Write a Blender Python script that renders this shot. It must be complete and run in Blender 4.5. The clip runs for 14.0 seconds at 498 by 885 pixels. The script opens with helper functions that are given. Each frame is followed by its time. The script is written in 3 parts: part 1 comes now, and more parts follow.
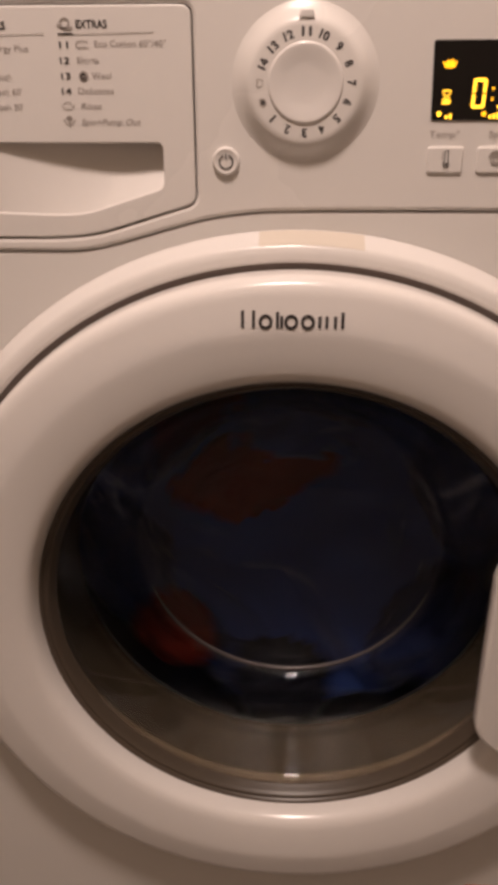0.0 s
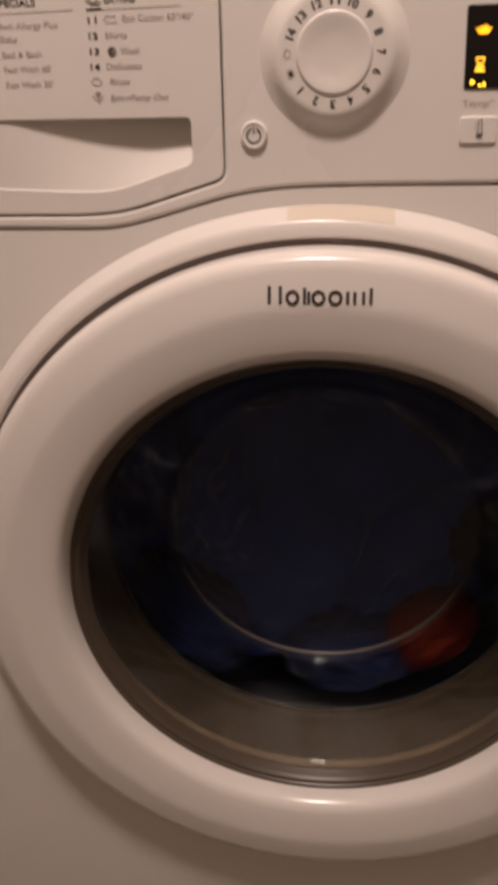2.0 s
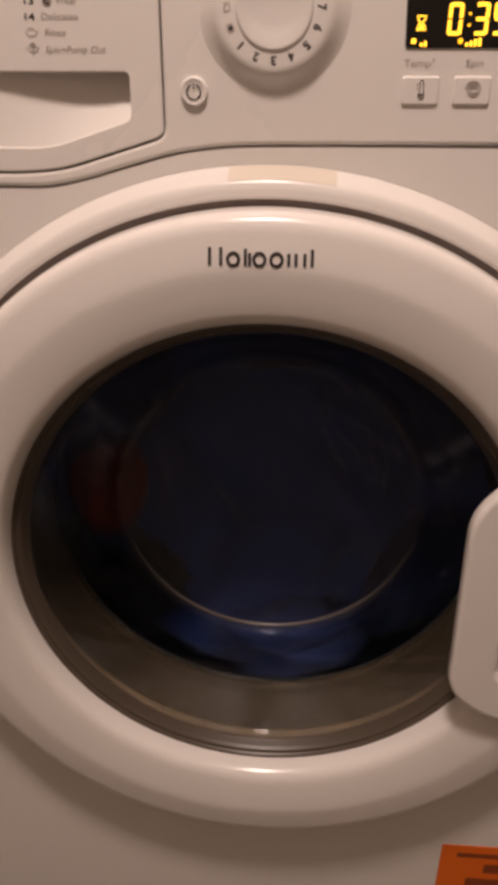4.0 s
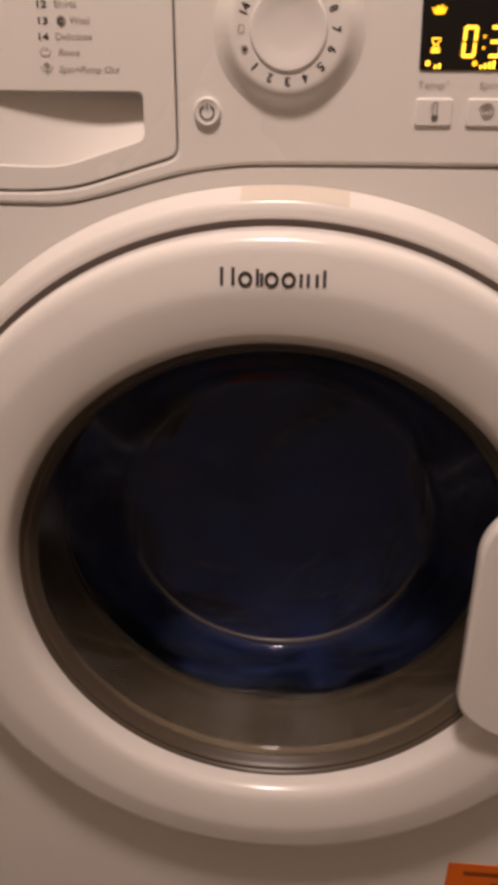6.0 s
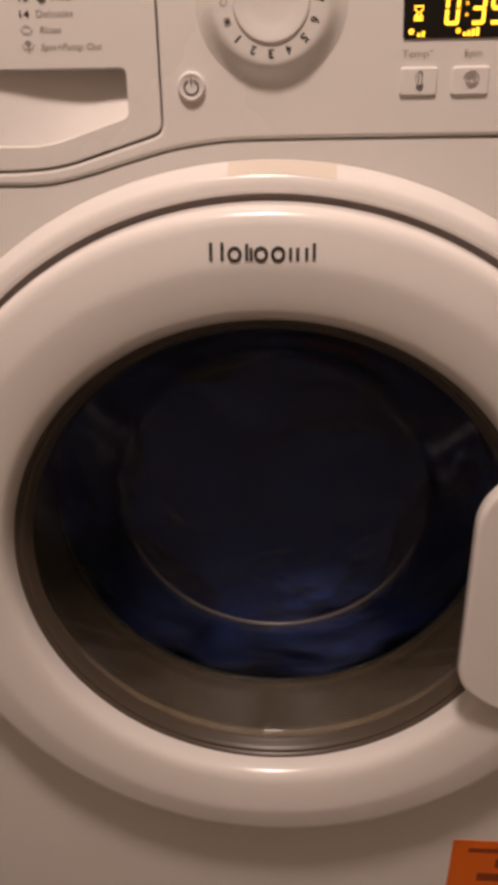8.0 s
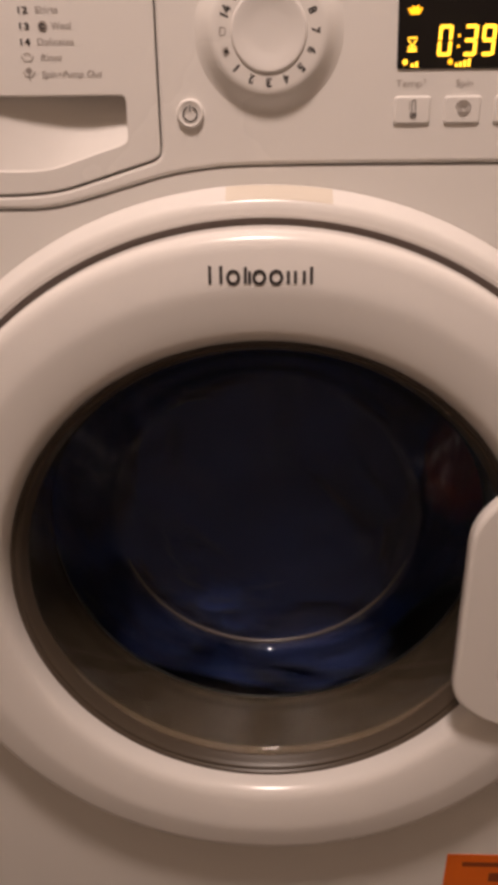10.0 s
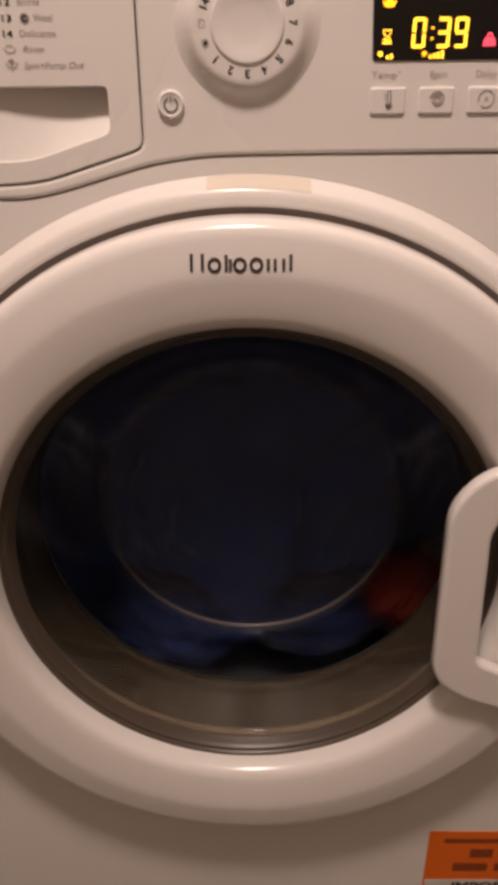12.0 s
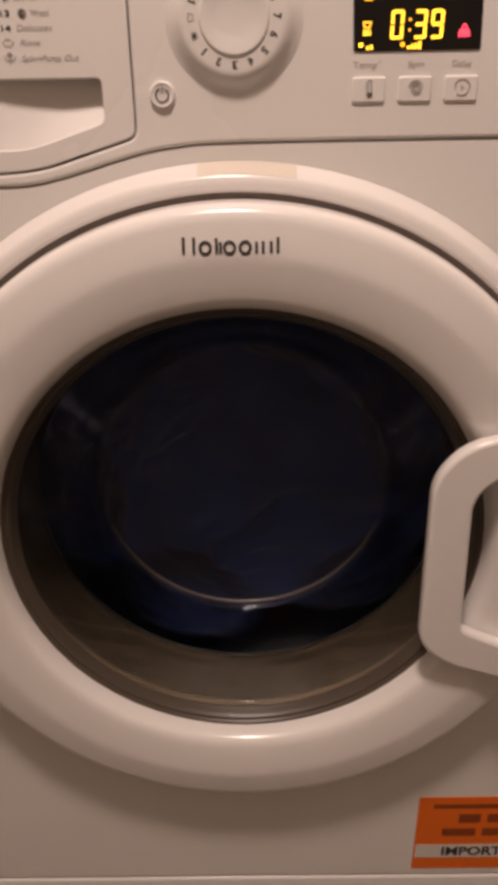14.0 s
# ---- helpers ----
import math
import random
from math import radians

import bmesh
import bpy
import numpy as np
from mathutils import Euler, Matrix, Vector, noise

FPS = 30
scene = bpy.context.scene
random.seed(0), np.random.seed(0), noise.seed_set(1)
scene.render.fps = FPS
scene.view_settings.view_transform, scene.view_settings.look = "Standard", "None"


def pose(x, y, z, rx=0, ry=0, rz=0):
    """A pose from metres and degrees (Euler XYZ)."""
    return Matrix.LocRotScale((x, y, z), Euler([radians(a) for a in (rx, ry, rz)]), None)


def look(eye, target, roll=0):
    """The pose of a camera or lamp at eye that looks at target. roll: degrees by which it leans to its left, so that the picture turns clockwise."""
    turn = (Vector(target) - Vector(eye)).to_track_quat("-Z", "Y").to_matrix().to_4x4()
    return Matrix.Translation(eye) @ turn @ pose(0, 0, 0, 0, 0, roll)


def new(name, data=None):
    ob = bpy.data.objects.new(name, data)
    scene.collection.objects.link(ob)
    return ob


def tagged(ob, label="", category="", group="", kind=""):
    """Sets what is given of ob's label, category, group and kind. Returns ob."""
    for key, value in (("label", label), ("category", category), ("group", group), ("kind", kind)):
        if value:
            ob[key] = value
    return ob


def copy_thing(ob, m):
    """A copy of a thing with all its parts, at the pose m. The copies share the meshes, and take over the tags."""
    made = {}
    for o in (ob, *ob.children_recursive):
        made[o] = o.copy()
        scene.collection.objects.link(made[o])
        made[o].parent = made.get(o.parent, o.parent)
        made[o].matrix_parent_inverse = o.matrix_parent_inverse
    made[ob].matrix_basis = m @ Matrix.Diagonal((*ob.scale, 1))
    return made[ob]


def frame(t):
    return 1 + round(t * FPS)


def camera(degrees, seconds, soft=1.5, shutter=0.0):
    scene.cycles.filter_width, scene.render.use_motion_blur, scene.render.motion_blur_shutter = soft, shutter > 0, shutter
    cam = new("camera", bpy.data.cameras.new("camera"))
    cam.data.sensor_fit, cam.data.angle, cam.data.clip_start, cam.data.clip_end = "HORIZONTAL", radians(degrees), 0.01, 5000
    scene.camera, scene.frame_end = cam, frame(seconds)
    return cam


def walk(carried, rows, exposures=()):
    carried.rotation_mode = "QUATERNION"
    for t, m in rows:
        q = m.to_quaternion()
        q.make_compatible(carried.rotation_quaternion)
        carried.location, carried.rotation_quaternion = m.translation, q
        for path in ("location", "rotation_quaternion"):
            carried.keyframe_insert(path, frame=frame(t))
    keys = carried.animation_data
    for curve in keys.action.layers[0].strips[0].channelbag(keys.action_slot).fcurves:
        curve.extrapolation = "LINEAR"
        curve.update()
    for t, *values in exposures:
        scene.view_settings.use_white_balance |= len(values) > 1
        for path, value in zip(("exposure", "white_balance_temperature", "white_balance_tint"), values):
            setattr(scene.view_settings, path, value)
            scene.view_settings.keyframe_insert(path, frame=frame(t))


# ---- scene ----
cam = camera(36.22, 14.0, soft=5.4, shutter=0.5)
PATH = [
    (0, (-0.00377, -0.43776, 0.80008), (-0.0994, 1.3894, -0.0076), -0.19),
    (0.5, (0.00952, -0.44464, 0.80927), (-0.1334, 1.3742, -0.0101), 0.29),
    (1, (0.00650, -0.44544, 0.79776), (-0.1507, 1.3718, -0.0225), -0.97),
    (1.5, (0.01707, -0.44710, 0.80069), (-0.1860, 1.3798, 0.0125), -0.41),
    (2, (0.00866, -0.43770, 0.79008), (-0.2128, 1.3730, -0.0298), -1.23),
    (2.5, (0.02070, -0.44443, 0.77810), (-0.1233, 1.3495, -0.0942), -0.43),
    (3, (0.02995, -0.43601, 0.77710), (-0.1077, 1.3667, -0.0781), -0.18),
    (5.3, (0.01151, -0.43809, 0.78546), (-0.1094, 1.3635, -0.0746), 1.29),
    (5.5, (0.01302, -0.43738, 0.78741), (-0.1093, 1.3657, -0.0693), 1.54),
    (6, (0.01678, -0.43279, 0.78447), (-0.1180, 1.3752, -0.0600), 0.40),
    (6.5, (0.02681, -0.43542, 0.77924), (-0.0842, 1.3739, -0.0657), -0.03),
    (7, (0.03375, -0.43956, 0.77283), (-0.0785, 1.3704, -0.0706), -0.84),
    (7.5, (0.02365, -0.43629, 0.77256), (-0.0946, 1.3688, -0.0805), -1.00),
    (10, (0.00501, -0.43998, 0.77847), (-0.0541, 1.3845, -0.0386), -0.61),
    (10.5, (0.00053, -0.44253, 0.77742), (-0.0577, 1.3813, -0.0412), -0.56),
    (11, (0.00215, -0.44486, 0.77785), (-0.0502, 1.3774, -0.0448), -0.50),
    (11.5, (0.00678, -0.44806, 0.77839), (-0.0415, 1.3736, -0.0458), -0.44),
    (12, (0.00797, -0.45131, 0.77699), (-0.0171, 1.3685, -0.0523), -0.61),
    (12.5, (0.01244, -0.45495, 0.77470), (-0.0100, 1.3639, -0.0568), -0.83),
    (13, (0.01348, -0.45348, 0.77526), (-0.0025, 1.3652, -0.0567), -1.21),
    (13.5, (0.01663, -0.45920, 0.77434), (0.0196, 1.3618, -0.0526), -1.24),
    (14, (0.01138, -0.47619, 0.77430), (-0.0049, 1.3394, -0.0644), -1.05),
]
walk(cam, [(t, look(eye, target, roll)) for t, eye, target, roll in PATH], exposures=[(0.0, 0.06), (0.5, -0.08), (1.0, -0.09), (2.0, -0.04), (2.5, 0.08), (3.0, 0.07), (5.5, 0.10), (7.5, 0.11), (11.0, 0.12), (14.0, 0.12)])

# ---- light: one warm hanging lamp in a small closed room, seen at night ----
world = bpy.data.worlds.new("night")
scene.world = world
world.use_nodes = True
world.node_tree.nodes["Background"].inputs[0].default_value = (0.02, 0.02, 0.025, 1)
world.node_tree.nodes["Background"].inputs[1].default_value = 0.2
bulb = bpy.data.lights.new("bulb_light", "POINT")
bulb.energy, bulb.color, bulb.shadow_soft_size = 52.0, (1.0, 0.778, 0.682), 0.095
LAMP = (-0.06, -0.53, 1.86)
new("bulb_light", bulb).location = LAMP


# ---- materials ----
def material(name, base, rough=0.4, metal=0.0, spec=0.5, vary=0.05, scale=8.0, fine=900.0, bump=0.03, rough_vary=0.06, coat=0.0, sheen=0.0):
    m = bpy.data.materials.new(name)
    m.use_nodes = True
    nt = m.node_tree
    bsdf = nt.nodes["Principled BSDF"]
    bsdf.inputs["Metallic"].default_value = metal
    bsdf.inputs["Specular IOR Level"].default_value = spec
    bsdf.inputs["Coat Weight"].default_value = coat
    bsdf.inputs["Coat Roughness"].default_value = 0.08
    bsdf.inputs["Sheen Weight"].default_value = sheen
    co = nt.nodes.new("ShaderNodeTexCoord")
    big, small = nt.nodes.new("ShaderNodeTexNoise"), nt.nodes.new("ShaderNodeTexNoise")
    for n, s, d in ((big, scale, 4), (small, fine, 2)):
        n.inputs["Scale"].default_value, n.inputs["Detail"].default_value = s, d
        nt.links.new(co.outputs["Object"], n.inputs["Vector"])
    mix = nt.nodes.new("ShaderNodeMix")
    mix.data_type = "RGBA"
    mix.inputs[6].default_value = (*[c * (1 - vary) for c in base], 1)
    mix.inputs[7].default_value = (*[min(1, c * (1 + vary)) for c in base], 1)
    nt.links.new(big.outputs["Fac"], mix.inputs[0])
    nt.links.new(mix.outputs[2], bsdf.inputs["Base Color"])
    rr = nt.nodes.new("ShaderNodeMapRange")
    rr.inputs[3].default_value, rr.inputs[4].default_value = max(0.01, rough - rough_vary), rough + rough_vary
    nt.links.new(big.outputs["Fac"], rr.inputs[0])
    nt.links.new(rr.outputs[0], bsdf.inputs["Roughness"])
    if bump:
        b = nt.nodes.new("ShaderNodeBump")
        b.inputs["Strength"].default_value, b.inputs["Distance"].default_value = bump, 0.001
        nt.links.new(small.outputs["Fac"], b.inputs["Height"])
        nt.links.new(b.outputs[0], bsdf.inputs["Normal"])
    return m


def glowing(name, colour, strength):
    m = bpy.data.materials.new(name)
    m.use_nodes = True
    bsdf = m.node_tree.nodes["Principled BSDF"]
    bsdf.inputs["Base Color"].default_value = (*[0.4 * c for c in colour], 1)
    bsdf.inputs["Emission Color"].default_value = (*colour, 1)
    bsdf.inputs["Emission Strength"].default_value = strength
    return m


def clear_glass(name, colour, rough=0.01):
    m = bpy.data.materials.new(name)
    m.use_nodes = True
    bsdf = m.node_tree.nodes["Principled BSDF"]
    bsdf.inputs["Base Color"].default_value = (*colour, 1)
    bsdf.inputs["Transmission Weight"].default_value = 1.0
    bsdf.inputs["Roughness"].default_value = rough
    bsdf.inputs["IOR"].default_value = 1.45
    bsdf.inputs["Specular Tint"].default_value = (0.74, 0.80, 0.88, 1)  # dims and blues the room's reflections in the glass
    return m


ENAMEL = material("white_enamel", (0.80, 0.78, 0.755), 0.30, vary=0.02, scale=3, fine=500, bump=0.012)
PLASTIC = material("white_plastic", (0.80, 0.775, 0.75), 0.27, vary=0.02, scale=5, fine=1400, bump=0.02)
DOORWHITE = material("glossy_white_door_plastic", (0.80, 0.775, 0.755), 0.22, vary=0.015, scale=4, fine=1200, bump=0.015)
SATIN = material("satin_film", (0.68, 0.62, 0.54), 0.62, spec=0.25, vary=0.03, scale=30)
GROOVE = material("dark_rubber_and_joint_shadow", (0.20, 0.165, 0.15), 0.6, spec=0.2)
RIMREFLECT = material("tan_reflected_band_rim", (0.085, 0.060, 0.036), 0.48, spec=0.3, vary=0.3, scale=18, fine=300, bump=0.08)
TRIM = material("tan_reflected_band_trim", (0.074, 0.057, 0.042), 0.36, vary=0.1, bump=0)
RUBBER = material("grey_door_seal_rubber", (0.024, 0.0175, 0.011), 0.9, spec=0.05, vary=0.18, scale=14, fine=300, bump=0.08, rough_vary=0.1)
STEEL = material("drum_stainless_steel", (0.30, 0.30, 0.31), 0.48, metal=1.0, vary=0.08, scale=20)
BLACKGLASS = material("black_display_window", (0.008, 0.007, 0.007), 0.12, spec=0.4, vary=0.2, bump=0.0)
INK = material("dark_grey_print", (0.035, 0.03, 0.03), 0.5, vary=0.1, bump=0)
GREYINK = material("pale_grey_print", (0.36, 0.32, 0.295), 0.5, vary=0.1, bump=0)
AMBER = glowing("amber_led", (1.0, 0.50, 0.03), 2.6)
AMBERDIM = glowing("deep_amber_led", (1.0, 0.42, 0.01), 1.9)
RED = glowing("red_led", (1.0, 0.06, 0.10), 1.6)
BOWLGLASS = clear_glass("door_bowl_glass", (0.93, 0.945, 0.95))
NUBGLASS = material("milky_clear_plastic", (0.82, 0.80, 0.78), 0.2, vary=0.03, bump=0)
ARCGLINT = material("painted_arc_highlight", (0.105, 0.092, 0.092), 0.3, vary=0.15, scale=40, bump=0)
BLUECLOTH = material("navy_blue_wet_cotton", (0.014, 0.040, 0.190), 0.75, spec=0.25, vary=0.45, scale=14, fine=420, bump=0.5, sheen=0.15)
DEEPBLUE = material("royal_blue_wet_fabric", (0.005, 0.013, 0.064), 0.7, spec=0.25, vary=0.4, scale=18, fine=380, bump=0.5, sheen=0.1)
BLACKCLOTH = material("black_wet_fabric", (0.003, 0.0035, 0.008), 0.8, spec=0.2, vary=0.4, scale=16, fine=400, bump=0.5)
REDCLOTH = material("brick_red_wet_fabric", (0.125, 0.010, 0.0038), 0.75, spec=0.2, vary=0.35, scale=22, fine=380, bump=0.5)
ORANGE = material("orange_label_paper", (0.86, 0.165, 0.006), 0.5, vary=0.06, scale=25)
LABELWHITE = material("white_label_band", (0.72, 0.68, 0.62), 0.5, vary=0.05, scale=40)
LABELINK = material("brown_label_print", (0.28, 0.055, 0.008), 0.5, vary=0.1, bump=0)
DIMWALL = material("bounce_dimming_wall_paint", (0.46, 0.405, 0.34), 0.8, spec=0.2, vary=0.05, scale=2.5, fine=160, bump=0.25)
WALL = material("cream_wall_paint", (0.74, 0.66, 0.50), 0.8, spec=0.2, vary=0.05, scale=2.5, fine=160, bump=0.25)
CEILPAINT = material("white_ceiling_paint", (0.80, 0.76, 0.70), 0.85, spec=0.2, vary=0.04, scale=2, fine=120, bump=0.2)
FLOORMAT = material("dark_grey_floor_vinyl", (0.105, 0.094, 0.086), 0.5, vary=0.25, scale=6, fine=200, bump=0.15)
LIGHTHOOD = material("dark_light_hood_metal", (0.035, 0.034, 0.034), 0.6, vary=0.08)
HOLDER = material("white_lamp_holder", (0.75, 0.73, 0.70), 0.35)


# ---- helpers of this scene ----
def part(name, bm_or_mesh, mat, parent=None, label="", smooth=True):
    if isinstance(bm_or_mesh, bmesh.types.BMesh):
        me = bpy.data.meshes.new(name)
        bm_or_mesh.normal_update()
        bm_or_mesh.to_mesh(me)
        bm_or_mesh.free()
    else:
        me = bm_or_mesh
    me.materials.clear()
    me.materials.append(mat)
    if smooth:
        me.shade_smooth()
        me.set_sharp_from_angle(angle=radians(38))
    ob = new(name, me)
    ob.parent = parent
    return tagged(ob, label)


def root(name, label, category, kind="", group=""):
    return tagged(new(name), label, category, group, kind)


def spline(points, n):
    """A smooth Catmull-Rom run through the points."""
    p = [Vector(q) for q in points]
    p = [p[0] * 2 - p[1]] + p + [p[-1] * 2 - p[-2]]
    out = []
    for i in range(1, len(p) - 2):
        for k in range(n):
            t = k / n
            out.append(0.5 * ((2 * p[i]) + (p[i + 1] - p[i - 1]) * t + (2 * p[i - 1] - 5 * p[i] + 4 * p[i + 1] - p[i + 2]) * t * t
                              + (3 * p[i] - p[i - 1] - 3 * p[i + 1] + p[i + 2]) * t ** 3))
    return out + [p[-2]]


def revolve(profile, cx, cz, seg=160, closed=False, y0=0.0):
    """A surface turned about the axis along y through (cx, cz); profile of (radius, y)."""
    bm = bmesh.new()
    rings = []
    for r, y in profile:
        if r < 1e-6:
            rings.append([bm.verts.new((cx, y0 + y, cz))])
        else:
            rings.append([bm.verts.new((cx + r * math.cos(2 * math.pi * k / seg), y0 + y, cz + r * math.sin(2 * math.pi * k / seg))) for k in range(seg)])
    pairs = list(zip(rings, rings[1:])) + ([(rings[-1], rings[0])] if closed else [])
    for a, b in pairs:
        for k in range(seg):
            j = (k + 1) % seg
            if len(a) == 1 and len(b) == 1:
                break
            if len(a) == 1:
                bm.faces.new((a[0], b[j], b[k]))
            elif len(b) == 1:
                bm.faces.new((a[k], a[j], b[0]))
            else:
                bm.faces.new((a[k], a[j], b[j], b[k]))
    bmesh.ops.recalc_face_normals(bm, faces=bm.faces[:])
    return bm


def rounded(points, n=6):
    """A closed outline from corners (x, z, radius)."""
    out = []
    count = len(points)
    for i, (x, z, r) in enumerate(points):
        p, a, b = Vector((x, z)), Vector(points[i - 1][:2]), Vector(points[(i + 1) % count][:2])
        if r <= 0:
            out.append((x, z))
            continue
        u, v = (a - p), (b - p)
        r2 = min(r, u.length * 0.49, v.length * 0.49)
        s, e = p + u.normalized() * r2, p + v.normalized() * r2
        for k in range(n + 1):
            t = k / n
            q = s * (1 - t) ** 2 + p * 2 * t * (1 - t) + e * t * t
            out.append((q.x, q.y))
    return out


def ring_outline(cx, cz, r, n=120):
    return [(cx + r * math.cos(2 * math.pi * k / n), cz + r * math.sin(2 * math.pi * k / n)) for k in range(n)]


def plate(loops, front, thick, bevel=0.0, res=2):
    """A plate in the x-z plane from outlines (the first outer, others holes), its front face at y = front."""
    cu = bpy.data.curves.new("outline", "CURVE")
    cu.dimensions, cu.fill_mode = "2D", "BOTH"
    cu.extrude, cu.bevel_depth, cu.bevel_resolution, cu.offset = thick / 2 - bevel, bevel, res, -bevel
    for loop in loops:
        sp = cu.splines.new("POLY")
        sp.points.add(len(loop) - 1)
        for q, (x, z) in zip(sp.points, loop):
            q.co = (x, z, 0, 1)
        sp.use_cyclic_u = True
    ob = bpy.data.objects.new("outline", cu)
    scene.collection.objects.link(ob)
    me = bpy.data.meshes.new_from_object(ob.evaluated_get(bpy.context.evaluated_depsgraph_get()))
    me.transform(Matrix.Translation((0, front + thick / 2, 0)) @ pose(0, 0, 0, 90))
    bpy.data.objects.remove(ob)
    bpy.data.curves.remove(cu)
    return me


def lettering(text, x0, z0, height, width=None, y=0.0, turn=0.0, align="LEFT", shear=0.0, bold=0.0):
    """Printed letters, a thin film; x0, z0: the start of the base line."""
    cu = bpy.data.curves.new("lettering", "FONT")
    cu.body, cu.size, cu.extrude, cu.shear, cu.offset, cu.resolution_u = text, 1.0, 0.0, shear, bold, 3
    ob = bpy.data.objects.new("lettering", cu)
    scene.collection.objects.link(ob)
    me = bpy.data.meshes.new_from_object(ob.evaluated_get(bpy.context.evaluated_depsgraph_get()))
    bpy.data.objects.remove(ob)
    bpy.data.curves.remove(cu)
    xs = [v.co.x for v in me.vertices]
    sx = width / (max(xs) - min(xs)) if width else height / 0.69
    shift = -min(xs) if align == "LEFT" else -(min(xs) + max(xs)) / 2
    me.transform(Matrix.Diagonal((sx, height / 0.69, 1, 1)) @ Matrix.Translation((shift, 0, 0)))
    me.transform(Matrix.Translation((x0, y, z0)) @ pose(0, 0, 0, 0, turn, 0) @ pose(0, 0, 0, 90))
    return me


def box(x0, x1, y0, y1, z0, z1, bevel=0.0, seg=2):
    bm = bmesh.new()
    bmesh.ops.create_cube(bm, size=1)
    for v in bm.verts:
        v.co = Vector(((x0 + x1) / 2 + v.co.x * (x1 - x0), (y0 + y1) / 2 + v.co.y * (y1 - y0), (z0 + z1) / 2 + v.co.z * (z1 - z0)))
    if bevel:
        bmesh.ops.bevel(bm, geom=bm.edges[:], offset=bevel, segments=seg, affect="EDGES", profile=0.5)
    return bm


def stroke(points, width, y, thick=0.0004, closed=False):
    """A drawn line of even width in the x-z plane, at depth y."""
    bm = bmesh.new()
    p = [Vector(q) for q in points]
    n = len(p)
    rows = []
    for i in range(n):
        a = p[i - 1] if (i or closed) else p[i]
        b = p[(i + 1) % n] if (i < n - 1 or closed) else p[i]
        d = (b - a).normalized()
        o = Vector((-d.y, d.x)) * width / 2
        rows.append([bm.verts.new((q.x, yy, q.y)) for q in (p[i] + o, p[i] - o) for yy in (y - thick, y)])
    for i in range(n if closed else n - 1):
        a, b = rows[i], rows[(i + 1) % n]
        for j, k in ((0, 2), (2, 3), (3, 1), (1, 0)):
            bm.faces.new((a[j], a[k], b[k], b[j]))
    if not closed:
        bm.faces.new([rows[0][j] for j in (0, 1, 3, 2)])
        bm.faces.new([rows[-1][j] for j in (0, 2, 3, 1)])
    bmesh.ops.recalc_face_normals(bm, faces=bm.faces[:])
    return bm


def arc(cx, cz, r, a0, a1, n=20):
    return [(cx + r * math.cos(radians(a0 + (a1 - a0) * k / n)), cz + r * math.sin(radians(a0 + (a1 - a0) * k / n))) for k in range(n + 1)]


# ---- the room ----
X0, X1, Y0, Y1, TOP = -1.45, 1.65, -2.6, 0.62, 2.4


def room():
    for name, b in (("wall_north", (X0, X1, Y1, Y1 + 0.12, 0, TOP)), ("wall_south", (X0, X1, Y0 - 0.12, Y0, 0, TOP)),
                    ("wall_west", (X0 - 0.12, X0, Y0 - 0.12, Y1 + 0.12, 0, TOP)), ("wall_east", (X1, X1 + 0.12, Y0 - 0.12, Y1 + 0.12, 0, TOP))):
        # Unseen walls get a darker tone than the north one to cut bounce light
        north = name == "wall_north"
        tagged(part(name, box(*b), WALL if north else DIMWALL, smooth=False), ("cream" if north else "unseen, bounce-dimming taupe") + " painted plaster wall of a small utility room", "wall", kind="structure")
    tagged(part("floor", box(X0 - 0.12, X1 + 0.12, Y0 - 0.12, Y1 + 0.12, -0.1, 0), FLOORMAT, smooth=False), "dark grey vinyl floor under the washing machine", "floor", kind="structure")
    tagged(part("ceiling", box(X0 - 0.12, X1 + 0.12, Y0 - 0.12, Y1 + 0.12, TOP, TOP + 0.1), CEILPAINT, smooth=False), "white painted ceiling with one hanging lamp", "ceiling", kind="structure")
    lamp = root("pendant_lamp", "white pendant lamp with warm bulb and an added light-blocking hood", "lamp")
    lx, ly, top = LAMP[0], LAMP[1], LAMP[2] + 0.185
    bm = bmesh.new()
    turned(bm, spline([(0.0, TOP - 0.001), (0.05, TOP - 0.001), (0.048, TOP - 0.02), (0.015, TOP - 0.03), (0.006, TOP - 0.05)], 5), lx, ly)
    part("ceiling_rose", bm, HOLDER, lamp)
    bm = bmesh.new()
    turned(bm, [(0.0, 2.355), (0.004, 2.355), (0.004, top - 0.005), (0.0, top - 0.005)], lx, ly)
    part("cord", bm, HOLDER, lamp)
    bm = bmesh.new()
    turned(bm, spline([(0.0, top), (0.018, top - 0.002), (0.021, top - 0.025), (0.026, top - 0.06), (0.0, top - 0.062)], 4), lx, ly)
    part("socket", bm, HOLDER, lamp)
    # Unseen hood, added to keep bulb light off the ceiling mirrored in the glass
    bm = bmesh.new()
    turned(bm, spline([(0.024, top - 0.030), (0.055, top - 0.040), (0.085, top - 0.065), (0.105, top - 0.100), (0.108, top - 0.101), (0.089, top - 0.061), (0.057, top - 0.036), (0.024, top - 0.025)], 5), lx, ly, 48)
    part("light_hood", bm, LIGHTHOOD, lamp, "small dark domed hood added to keep light off the ceiling")


